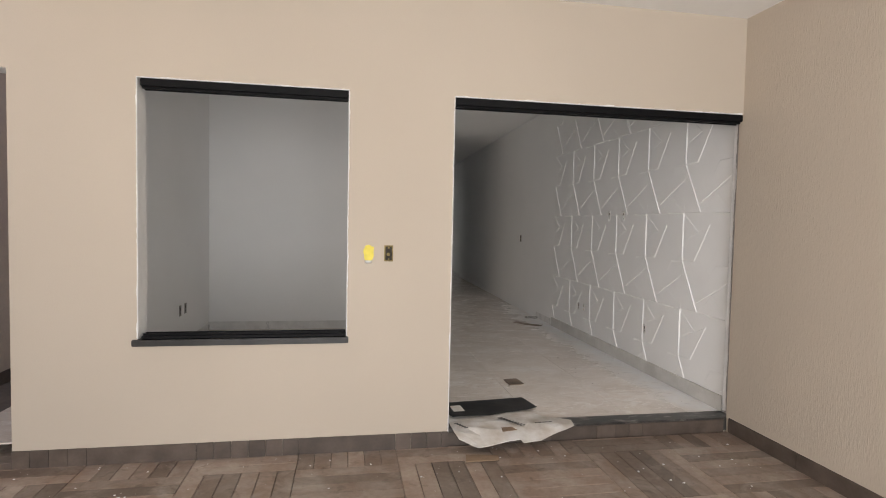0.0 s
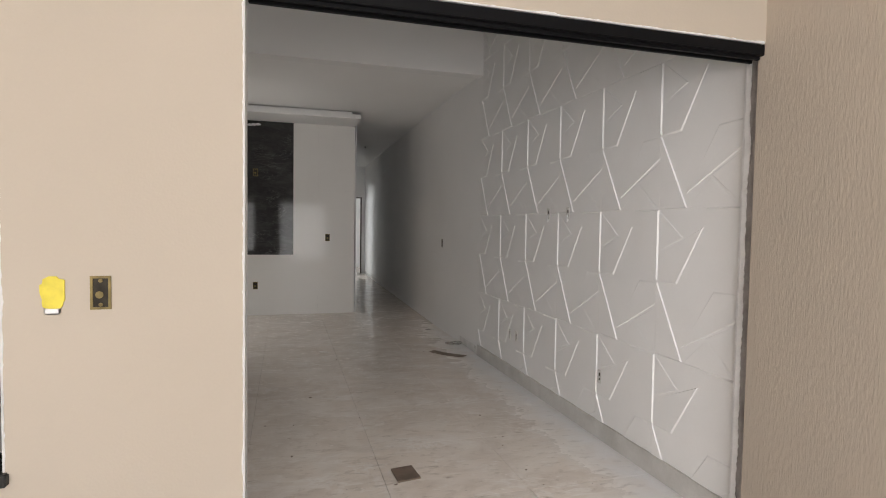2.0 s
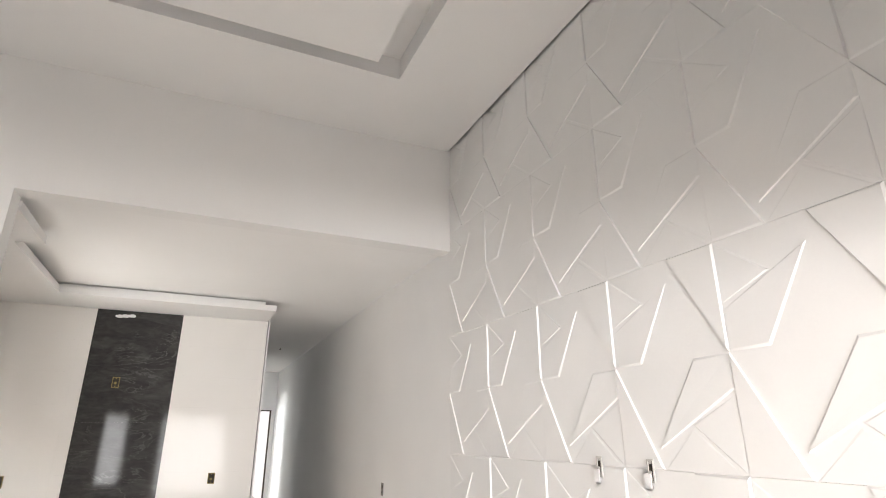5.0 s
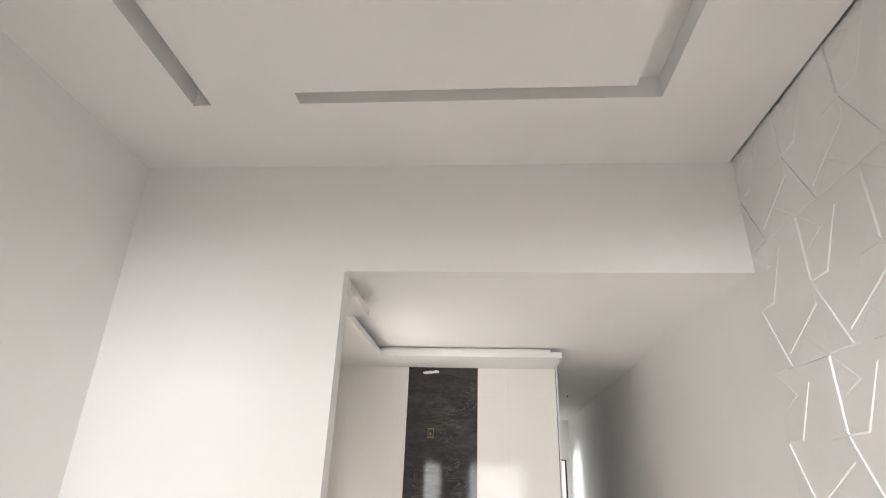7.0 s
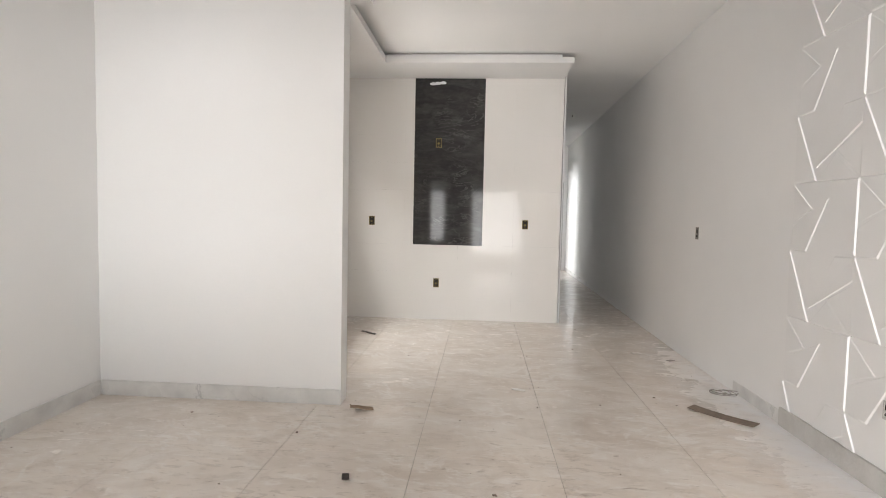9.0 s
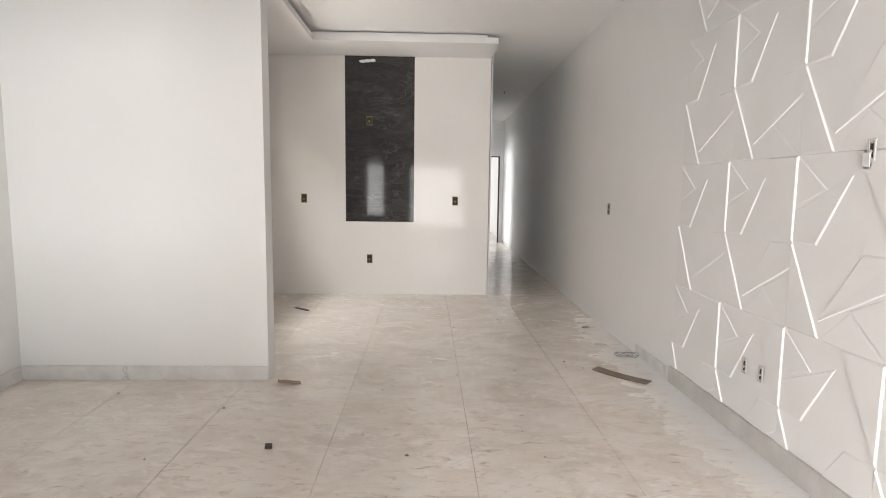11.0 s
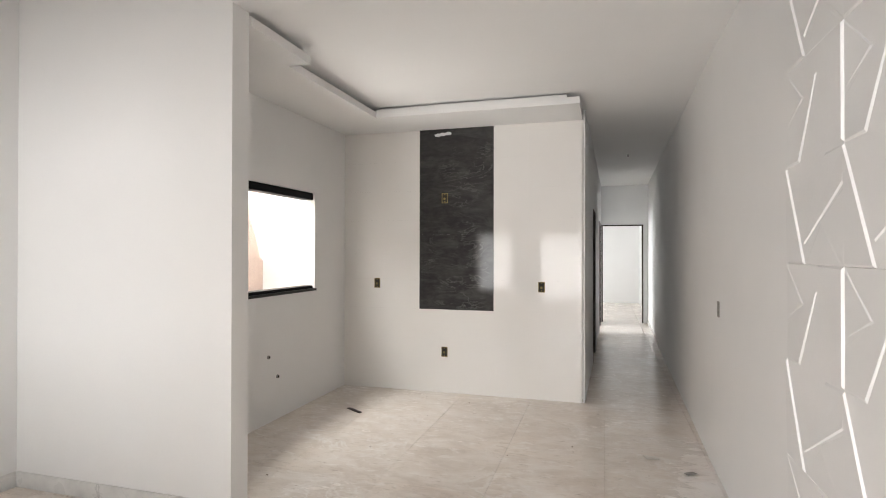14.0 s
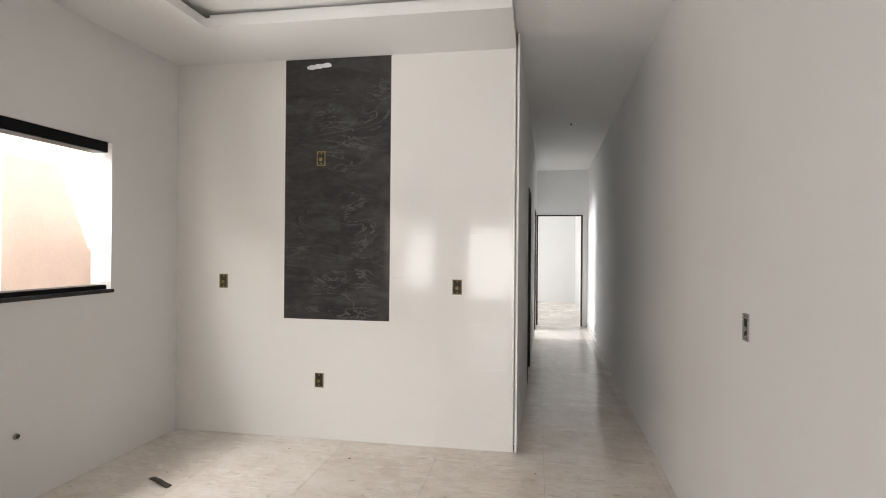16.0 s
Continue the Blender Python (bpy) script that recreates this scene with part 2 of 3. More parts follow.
# ---- mesh helpers ----


def box(bm, x0, x1, y0, y1, z0, z1, bevel=0.0):
    vs = [bm.verts.new((x, y, z)) for x in (x0, x1) for y in (y0, y1) for z in (z0, z1)]
    fs = [bm.faces.new([vs[i] for i in q]) for q in
          ((0, 1, 3, 2), (4, 6, 7, 5), (0, 4, 5, 1), (2, 3, 7, 6), (0, 2, 6, 4), (1, 5, 7, 3))]
    if bevel:
        es = list({e for f in fs for e in f.edges})
        bmesh.ops.bevel(bm, geom=es, offset=bevel, segments=2, affect="EDGES", clamp_overlap=True)
    return fs


def prism(bm, pts, thick, axis=Vector((0, 0, 1))):
    """A flat outline given thickness."""
    a = [bm.verts.new(p) for p in pts]
    b = [bm.verts.new(Vector(p) + axis * thick) for p in pts]
    bm.faces.new(a), bm.faces.new(b)
    for i in range(len(pts)):
        j = (i + 1) % len(pts)
        bm.faces.new((a[i], a[j], b[j], b[i]))
    bmesh.ops.recalc_face_normals(bm, faces=bm.faces)


def mesh_of(name, bm, *materials):
    bmesh.ops.recalc_face_normals(bm, faces=bm.faces)
    me = bpy.data.meshes.new(name)
    bm.to_mesh(me)
    bm.free()
    for m in materials:
        me.materials.append(m)
    return me


def part(name, bm, material, parent=None, label=""):
    ob = new(name, mesh_of(name, bm, *(material if isinstance(material, (list, tuple)) else (material,))))
    if parent:
        ob.parent = parent
    return tagged(ob, label)


def struct(name, bm, material, label, category):
    return tagged(part(name, bm, material), label, category, kind="structure")


def wall_boxes(bm, along, a0, a1, t0, t1, z0, z1, holes=()):
    """A wall along x or y, with openings (a, b, bottom, top) through it."""
    def put(p, q, r, s):
        if q - p > 1e-4 and s - r > 1e-4:
            if along == "x":
                box(bm, p, q, t0, t1, r, s)
            else:
                box(bm, t0, t1, p, q, r, s)
    at = a0
    for a, b, lo, hi in sorted(holes):
        put(at, a, z0, z1)
        put(a, b, z0, lo)
        put(a, b, hi, z1)
        at = b
    put(at, a1, z0, z1)


def skew(bm):
    """The rear corridor runs a little out of square."""
    for v in bm.verts:
        if v.co.y > 9.0:
            v.co.x += 0.0185 * (v.co.y - 9.0) * min(1.0, max(0.0, (v.co.x - 1.2) / 0.5))


def two_sided(bm, test):
    bmesh.ops.recalc_face_normals(bm, faces=bm.faces)
    for f in bm.faces:
        f.normal_update()
        f.material_index = 1 if test(f) else 0


# ---- large structure ----
bm = bmesh.new()
wall_boxes(bm, "x", -1.868, 2.775, YF, YB, PF, WTOP, [(-1.205, -0.010, 0.615, 2.15), (0.648, 2.775, PF, 2.15)])
wall_boxes(bm, "x", -2.9, -1.868, YF, YB, PF, WTOP, [(-2.9, -1.868, PF, 2.157)])
two_sided(bm, lambda f: f.normal.y < -0.5)
wall_front = struct("wall_south", bm, (WHITE, BEIGE), "beige painted front wall with window and wide doorway openings", "wall")

bm = bmesh.new()
box(bm, -1.80, XL, YB, YA, PF, WTOP)
two_sided(bm, lambda f: f.normal.x < -0.5)
struct("wall_west", bm, (WHITE, ROUGHCAST), "plain white painted side wall of the living room", "wall")

bm = bmesh.new()
wall_boxes(bm, "x", -1.80, 2.95, YA, YA + 0.15, 0, WTOP, [(-0.012, 2.95, 0, 2.945)])
two_sided(bm, lambda f: f.normal.x < -0.9 and f.calc_center_median().x < -1.5)
struct("wall_arch", bm, (WHITE, ROUGHCAST), "white wall with a wide full opening to the kitchen", "wall")

bm = bmesh.new()
wall_boxes(bm, "y", YA + 0.15, 21.9, XK - 0.15, XK, 0, 3.1, [(8.48, 9.69, 1.135, 2.127), (15.2, 16.6, 1.0, 2.2), (19.0, 20.6, 0.9, 2.2)])
two_sided(bm, lambda f: f.normal.x < -0.5)
# unseen upper walls, raised so that their shadow falls slanting on the boundary wall
box(bm, XK - 0.15, XK, YA + 0.15, 10.5, 3.1, WTOP)
box(bm, XK, 2.95, 10.38, 10.5, 3.1, WTOP)
struct("wall_kitchen_window", bm, (WHITE, ROUGHCAST), "white kitchen wall with a window opening to the side passage", "wall")

bm = bmesh.new()
box(bm, XK, 1.785, YK + 0.012, YK + 0.15, 0, 3.09)
struct("wall_kitchen_tiled", bm, WHITE, "wall core behind glossy white kitchen tiles", "wall")

bm = bmesh.new()
wall_boxes(bm, "y", YK + 0.15, 17.15, 1.66, 1.80, 0, WTOP - 0.9, [(12.45, 13.3, 0, 2.12), (15.55, 16.5, 0, 2.12)])
box(bm, 1.785, 1.80, YK + 0.002, YK + 0.15, 0, WTOP - 0.9)
skew(bm)
struct("wall_corridor", bm, WHITE, "white corridor wall with two door openings", "wall")

bm = bmesh.new()
box(bm, 2.775, 2.95, YF + 0.034, YA, PF, WTOP)
box(bm, XR, 2.95, YA, 9.0, PF, WTOP)
wall_boxes(bm, "y", 9.0, 17.15, XR, 2.95, PF, WTOP)
skew(bm)
struct("wall_east", bm, WHITE, "long plain white painted wall running into the corridor", "wall")

bm = bmesh.new()
box(bm, 2.688, 2.95, -2.0, YF + 0.034, -0.25, WTOP)
struct("wall_porch_east", bm, SCRATCH, "beige porch wall with vertically scratched render", "wall")

bm = bmesh.new()
wall_boxes(bm, "x", XK, 3.2, 17.15, 17.28, 0, WTOP - 0.9, [(1.965, 2.815, 0, 2.115)])
struct("wall_corridor_end", bm, WHITE, "white corridor end wall with an unframed doorway", "wall")

bm = bmesh.new()
box(bm, XK - 0.15, 3.3, 21.9, 22.05, 0, WTOP - 0.9)
box(bm, 3.0, 3.15, 17.28, 21.9, 0, WTOP - 0.9)
box(bm, XK, 1.66, 14.3, 14.42, 0, WTOP - 0.9)
struct("wall_back_rooms", bm, WHITE, "white walls closing the bright back rooms", "wall")

bm = bmesh.new()
box(bm, -3.05, -2.9, -6, 24, -0.25, 3.4)
struct("wall_boundary", bm, ROUGHCAST, "sunlit boundary wall with coarse pinkish render", "wall")
bm = bmesh.new()
box(bm, -2.9, -1.0, 11.75, 11.9, -0.25, 3.0)
struct("wall_passage_end", bm, WHITE, "white wall closing the side passage", "wall")

# door-shaped white panel on the boundary wall, its white standing in for brightness there
bm = bmesh.new()
box(bm, -2.9, -2.875, 9.9, 10.71, PF, 2.305, 0.004)
box(bm, -2.875, -2.868, 9.98, 10.63, 0.1, 2.2, 0.003)
struct("door_boundary", bm, WHITE, "white panel on the boundary wall standing in for a brightly lit area", "door")

# floors
bm = bmesh.new()
box(bm, XL - 0.1, 3.2, 3.75, 22, -0.2, -0.008)
struct("floor", bm, TILEGROUT, "floor bed under the cream porcelain tiles", "floor")
bm = bmesh.new()
box(bm, -400, 400, -400, 400, -0.5, -0.2)
struct("ground", bm, CONCRETE, "pale concrete ground around the house", "ground")
bm = bmesh.new()
box(bm, -2.9, 2.688, -2.0, YF, -0.2, PF - 0.012)
box(bm, -2.9, -1.8, YF, 12.2, -0.2, PF - 0.012)
box(bm, -1.8, -1.0, YA + 0.15, 12.2, -0.2, PF - 0.012)
struct("porch_floor", bm, GROUT, "porch floor bed under brown wood-look tiles", "floor")

# ceilings
bm = bmesh.new()
zc, zt = ZC, ZC + 0.012
XA, XB, XC, XD = -0.913, -0.793, 1.862, 2.04
YL, YM, YN = 4.6, 6.432, 6.54
xr = XR - 0.026
for x0, x1, y0, y1 in ((XL, XA, YB, YA), (XD, xr, YB, YA), (XA, XD, YB, YL), (XA, XD, YN, YA),
                       (XB, XC, YL, YM), (XB, -0.21, YM, YN)):
    box(bm, x0, x1, y0, y1, zc, zc + 0.15)
box(bm, XL, 2.775, YB, YA, zc + 0.151, zc + 0.2)
struct("ceiling_living", bm, CEIL, "white plaster ceiling with recessed light slots", "ceiling")
bm = bmesh.new()
box(bm, XK, 2.96, YA + 0.15, 17.15, ZK, ZK + 0.1)
box(bm, XK, 3.2, 17.28, 21.9, ZK, ZK + 0.1)
struct("ceiling_kitchen", bm, CEIL, "flat white plaster ceiling of kitchen and corridor", "ceiling")
bm = bmesh.new()
box(bm, -1.9, 2.9, -2.0, YF, 2.805, 2.95)
struct("ceiling_porch", bm, CEIL, "white porch ceiling", "ceiling")
bm = bmesh.new()
box(bm, -1.85, 3.1, 3.6, YA + 0.15, WTOP, WTOP + 0.12)
# unseen slab kept high over the kitchen to cast the boundary wall's shadow
box(bm, -1.02, 3.3, YA + 0.15, 10.5, WTOP, WTOP + 0.12)
box(bm, -1.02, 3.3, 10.5, 22.1, 3.1, 3.22)
struct("roof", bm, CONCRETE, "flat roof slab", "roof")

# dropped ceiling border in the kitchen, with its cove rim
bm = bmesh.new()
zb, zr = 2.865, 2.925
box(bm, XK, -0.18, 8.13, 9.705, zb, zr)
box(bm, XK, 0.0, YA + 0.15, 8.13, zb, zr)
box(bm, XK, 1.80, 9.705, YK, zb, zr)
box(bm, XK, -0.30, 8.0, 9.82, zr, ZK)
box(bm, XK, -0.12, YA + 0.15, 8.0, zr, ZK)
box(bm, -0.18, 1.685, 9.745, YK, zr, ZK - 0.012)
box(bm, XK, -0.18, 9.82, YK, zr, ZK)
struct("ceiling_border", bm, CEIL, "dropped white plaster ceiling border with stepped cove rim", "ceiling")

# ---- fixed details ----


def track_bar(name, x0, x1, y0, y1, z0, z1, label):
    """A sliding-door track: a channel with two runner lips."""
    bm = bmesh.new()
    box(bm, x0, x1, y0, y1, z0, z1, 0.003)
    d = (y1 - y0) / 5
    for i in (1, 3):
        box(bm, x0 + 0.004, x1 - 0.004, y0 + i * d, y0 + i * d + 0.012, z0 - 0.012 if z0 > 1.5 else z1, z0 if z0 > 1.5 else z1 + 0.012)
    return struct(name, bm, BLACK, label, "window track")


track_bar("window_1", -1.19, -0.012, YF + 0.004, YF + 0.11, 2.105, 2.148, "black aluminium head track of the front window")
track_bar("window_1_track", -1.19, -0.012, YF + 0.004, YF + 0.11, 0.640, 0.656, "black aluminium bottom track of the front window")
track_bar("door_1", 0.652, 2.70, YF + 0.004, YF + 0.12, 2.102, 2.147, "black aluminium head track over the wide doorway")
bm = bmesh.new()
box(bm, -1.235, 0.004, YF - 0.022, YB - 0.004, 0.600, 0.638, 0.004)
struct("window_sill", bm, SILL, "black granite sill of the front window", "sill")


def side_track(name, x0, x1, y0, y1, z0, z1, label):
    bm = bmesh.new()
    box(bm, x0, x1, y0, y1, z0, z1, 0.003)
    return struct(name, bm, BLACK, label, "window track")


side_track("window_2", XK - 0.12, XK - 0.004, 8.485, 9.66, 2.055, 2.125, "black aluminium head track of the kitchen window")
side_track("window_2_track", XK - 0.12, XK - 0.006, 8.485, 9.66, 1.152, 1.180, "black aluminium bottom track of the kitchen window")
bm = bmesh.new()
box(bm, XK - 0.17, XK + 0.014, 8.47, 9.705, 1.127, 1.151, 0.003)
struct("window_sill_kitchen", bm, SILL, "black granite sill of the kitchen window", "sill")

# ragged white plaster edges round the front openings


def ragged_edge(name, p0, p1, out, seed, label):
    """A thin uneven bead of plaster from p0 to p1, growing towards out."""
    p0, p1, out = Vector(p0), Vector(p1), Vector(out)
    n = int((p1 - p0).length / 0.012)
    bm = bmesh.new()
    last = None
    for i in range(n + 1):
        p = p0.lerp(p1, i / n)
        w = 0.004 + 0.008 * max(0, noise.noise((i * 0.11, seed, 0))) + 0.005 * max(0, noise.noise((i * 0.6, seed, 4)))
        row = [bm.verts.new(p + Vector((0, -0.0005, 0)) - out * 0.002), bm.verts.new(p + Vector((0, -0.004, 0)) + out * w * 0.4), bm.verts.new(p + Vector((0, -0.0005, 0)) + out * w)]
        if last:
            for k in range(2):
                bm.faces.new((last[k], last[k + 1], row[k + 1], row[k]))
        last = row
    return struct(name, bm, DUST, label, "trim")


ragged_edge("trim_window_west", (-1.205, YF, 0.64), (-1.205, YF, 2.15), (-1, 0, 0), 1, "ragged white plaster edge of the front window")
ragged_edge("trim_window_top", (-1.205, YF, 2.15), (-0.01, YF, 2.15), (0, 0, 1), 2, "ragged white plaster edge over the front window")
ragged_edge("trim_window_east", (-0.010, YF, 0.64), (-0.010, YF, 2.15), (1, 0, 0), 3, "ragged white plaster edge of the front window")
ragged_edge("trim_door_west", (0.648, YF, 0.0), (0.648, YF, 2.15), (-1, 0, 0), 4, "ragged white plaster edge of the wide doorway")
ragged_edge("trim_door_top", (0.648, YF, 2.15), (2.68, YF, 2.15), (0, 0, 1), 5, "ragged white plaster edge over the wide doorway")

# threshold of the doorway
bm = bmesh.new()
box(bm, 0.65, 2.744, YF + 0.03, YF + 0.17, -0.09, 0.004, 0.004)
struct("threshold", bm, GRANITE, "dusty black granite threshold of the doorway", "threshold")

# raw strip and torn plaster edge at the end of the panelled wall
bm = bmesh.new()
box(bm, 2.745, 2.775, YF + 0.035, 3.846, PF, 2.62)
struct("trim_raw_jamb", bm, RAWJAMB, "raw grey mortar strip beside the panelled wall", "trim")
rng = random.Random(5)
bm = bmesh.new()
zz, last = 0.02, None
while zz < 2.5:
    w = 0.008 + 0.018 * max(0, noise.noise((0, 1.7, zz * 5))) + 0.006 * rng.random()
    row = [bm.verts.new((x, y, zz)) for x, y in ((2.752, 3.862), (2.738, 3.862), (2.736, 3.852 - w * 0.3), (2.742, 3.842 - w), (2.756, 3.842 - w))]
    if last:
        for i in range(4):
            bm.faces.new((last[i], last[i + 1], row[i + 1], row[i]))
    last = row
    zz += 0.014
struct("trim_plaster_edge", bm, DUST, "ragged white plaster edge of the panelled wall", "trim")

# skirtings
bm = bmesh.new()
box(bm, XL, XL + 0.012, YB, YA - 0.012, 0, 0.10, 0.002)
struct("baseboard_west", bm, MARBLE, "pale veined marble skirting under the side wall", "baseboard")
bm = bmesh.new()
box(bm, XL + 0.012, -0.014, YA - 0.012, YA, 0, 0.10, 0.002)
struct("baseboard_north", bm, MARBLE, "pale veined marble skirting with mitred joint", "baseboard")
bm = bmesh.new()
box(bm, 2.735, XR - 0.001, 3.87, YA, 0, 0.115, 0.003)
struct("baseboard_east", bm, PALECEMENT, "raw grey unfinished strip under the gypsum panels", "baseboard")
bm = bmesh.new()
box(bm, XR - 0.010, XR, YA, 17.14, 0, 0.085, 0.002)
skew(bm)
struct("baseboard_corridor", bm, MARBLE, "pale marble skirting along the long wall", "baseboard")

# dark rough edges of the doorways
bm = bmesh.new()
for x0, x1, z0, z1 in ((1.955, 1.985, 0, 2.12), (2.79, 2.82, 0, 2.12), (1.985, 2.79, 2.095, 2.12)):
    box(bm, x0, x1, 17.135, 17.2, z0, z1, 0.002)
for v in bm.verts:
    v.co.x += 0.010 * noise.noise((v.co.z * 3, 0, v.co.x))
struct("door_2", bm, JAMB, "dark ragged edge of the corridor end doorway", "doorway")
for i, (a, b) in enumerate(((12.45, 13.3), (15.55, 16.5))):
    bm = bmesh.new()
    box(bm, 1.67, 1.806, a, a + 0.03, 0, 2.12)
    box(bm, 1.67, 1.806, b - 0.03, b, 0, 2.12)
    box(bm, 1.67, 1.806, a + 0.03, b - 0.03, 2.09, 2.12)
    skew(bm)
    struct("door_%d" % (3 + i), bm, JAMB, "dark raw door frame in the corridor wall", "doorway")

# ---- things ----


def thing(name, label, category, at=(0, 0, 0), group=""):
    ob = new(name)
    ob.location = at
    return tagged(ob, label, category, group)


def socket_box(at, normal, w, h, colour, label, horizontal=False):
    """An electrical box: a rim, a dark plate for its hollow's shade, a core and screws. normal: the way out of the
    wall.
    """
    ob = thing("electrical_box", label, "electrical box", at, "open electrical boxes")
    n = Vector(normal)
    ob.rotation_euler = n.to_track_quat("Y", "Z").to_euler()
    bm = bmesh.new()
    t = 0.007
    for x0, x1, z0, z1 in ((-w / 2, -w / 2 + t, -h / 2, h / 2), (w / 2 - t, w / 2, -h / 2, h / 2),
                           (-w / 2 + t, w / 2 - t, h / 2 - t, h / 2), (-w / 2 + t, w / 2 - t, -h / 2, -h / 2 + t)):
        box(bm, x0, x1, 0.0005, 0.006, z0, z1)
    part("rim", bm, colour, ob)
    bm = bmesh.new()
    box(bm, -w / 2 + t, w / 2 - t, 0.0005, 0.002, -h / 2 + t, h / 2 - t)
    part("inside", bm, HOLLOWSHADE, ob, "dark plate painted as the shade of the hollow")
    bm = bmesh.new()
    bmesh.ops.create_cone(bm, cap_ends=True, segments=14, radius1=w * 0.20, radius2=w * 0.15, depth=0.006,
                          matrix=pose(w * 0.04, 0.005, -h * 0.06, 90))
    part("conduit_end", bm, colour, ob)
    for side in (-1, 1):
        bm = bmesh.new()
        bmesh.ops.create_cone(bm, cap_ends=True, segments=8, radius1=0.006, radius2=0.006, depth=0.004,
                              matrix=pose(0, 0.004, side * h * 0.36, 90))
        part("screw_lug", bm, colour, ob)
    return ob


socket_box((0.245, YF, 1.158), (0, -1, 0), 0.055, 0.10, OCHRE, "open electrical box in the beige porch wall")
ob = thing("electrical_box", "yellow covered electrical box in the beige porch wall", "electrical box", (0.121, YF, 1.16), "open electrical boxes")
bm = bmesh.new()
outline = []
for i in range(22):
    a = i * math.tau / 22
    c, d = math.cos(a), math.sin(a)
    w = 1 + 0.22 * noise.noise((2.5 * c, 2.5 * d, 0.7))
    outline.append((0.031 * w * math.copysign(abs(c) ** 0.6, c), 0.0, 0.046 * w * math.copysign(abs(d) ** 0.6, d)))
prism(bm, outline, 0.005, Vector((0, -1, 0)))
part("cover", bm, YELLOW, ob)
bm = bmesh.new()
box(bm, -0.022, 0.020, -0.008, -0.0005, -0.064, -0.043, 0.004)
part("plaster_smear", bm, DUST, ob, "white plaster smear below the cover")
for x, z in ((-0.442, 1.176), (1.392, 1.163), (0.349, 0.442)):
    socket_box((x, YK, z), (0, -1, 0), 0.068, 0.108, OCHRE, "open ochre electrical box in the white tiled wall")
socket_box((0.350, YK - 0.002, 2.11), (0, -1, 0), 0.068, 0.108, OCHRE, "open ochre electrical box in the black tiles")
socket_box((XK, 8.364, 1.175), (1, 0, 0), 0.068, 0.108, OCHRE, "open ochre electrical box beside the kitchen window")
socket_box((XR - 0.001, 8.746, 1.142), (-1, 0, 0), 0.055, 0.105, CEMENT, "open grey electrical box in the white wall")
socket_box((XL, 6.12, 0.42), (1, 0, 0), 0.055, 0.105, CEMENT, "open grey electrical box low in the side wall")
socket_box((XL, 6.3, 0.42), (1, 0, 0), 0.055, 0.105, CEMENT, "open grey electrical box low in the side wall")
for y, z in ((5.726, 1.477), (5.423, 1.476), (6.429, 0.400), (6.288, 0.402), (4.955, 0.409)):
    ob = socket_box((XR - 0.013, y, z), (-1, 0, 0), 0.036, 0.085, PALECEMENT, "open electrical box cut into the gypsum panels")
    if z > 1:
        bm = bmesh.new()
        box(bm, -0.006, 0.040, -0.001, 0.010, -0.070, -0.004, 0.006)
        part("plaster_patch", bm, DUST, ob, "white plaster patch")

for y, z in ((9.02, 0.389), (8.879, 0.587)):
    ob = thing("pipe_stub", "dark capped water pipe stub in the kitchen wall", "pipe", (XK, y, z), "water pipe stubs")
    bm = bmesh.new()
    bmesh.ops.create_cone(bm, cap_ends=True, segments=16, radius1=0.017, radius2=0.015, depth=0.014, matrix=pose(0.007, 0, 0, 0, 90))
    part("pipe", bm, CEMENT, ob)
    # dark disc on the pipe's face, painting the shade of its bore
    bm = bmesh.new()
    bmesh.ops.create_cone(bm, cap_ends=True, segments=12, radius1=0.011, radius2=0.011, depth=0.004, matrix=pose(0.015, 0, 0, 0, 90))
    part("bore", bm, HOLLOWSHADE, ob)
ob = thing("ceiling_wire", "short dark wire end hanging from the corridor ceiling", "wire", (2.35, 13.2, ZK))
bm = bmesh.new()
bmesh.ops.create_cone(bm, cap_ends=True, segments=8, radius1=0.012, radius2=0.006, depth=0.03, matrix=pose(0, 0, -0.015))
part("wire_end", bm, WIRE, ob)


def sheet(bm, outline, z, thick, warp=0.0, seed=0.0, cuts=3):
    """A thin sheet of an outline, warped up and down."""
    fs = bm.faces.new([bm.verts.new((x, y, z)) for x, y in outline])
    r = bmesh.ops.triangulate(bm, faces=[fs])
    bmesh.ops.subdivide_edges(bm, edges=bm.edges[:], cuts=cuts, use_grid_fill=True)
    for v in bm.verts:
        v.co.z += warp * max(0.0, 0.3 + noise.noise((v.co.x * 5, v.co.y * 5, seed)))
    g = bmesh.ops.extrude_face_region(bm, geom=bm.faces[:])
    for v in g["geom"]:
        if isinstance(v, bmesh.types.BMVert):
            v.co.z += thick


# flattened carton on the threshold
carton = thing("cardboard_box", "torn flattened white cardboard carton with black print", "cardboard", (0.68, YF, 0))
bm = bmesh.new()
sheet(bm, [(0.0, -0.02), (0.02, -0.10), (0.07, -0.13), (0.10, -0.12), (0.13, -0.17), (0.20, -0.16), (0.34, -0.125), (0.42, -0.12), (0.43, -0.155),
           (0.55, -0.14), (0.56, -0.055), (0.83, -0.01), (0.84, 0.07), (0.76, 0.12), (0.66, 0.20), (0.62, 0.30), (0.0, 0.30)], 0.010, 0.006, 0.016, 2.2)
for v in bm.verts:
    v.co.z += 0.32 * min(0.0, v.co.y + 0.01)
part("panel", bm, CARD, carton)
bm = bmesh.new()
sheet(bm, [(-0.02, 0.34), (0.03, 0.18), (0.30, 0.19), (0.40, 0.22), (0.60, 0.27), (0.68, 0.31), (0.64, 0.53), (0.02, 0.47)], 0.034, 0.003, 0.004, 4.0)
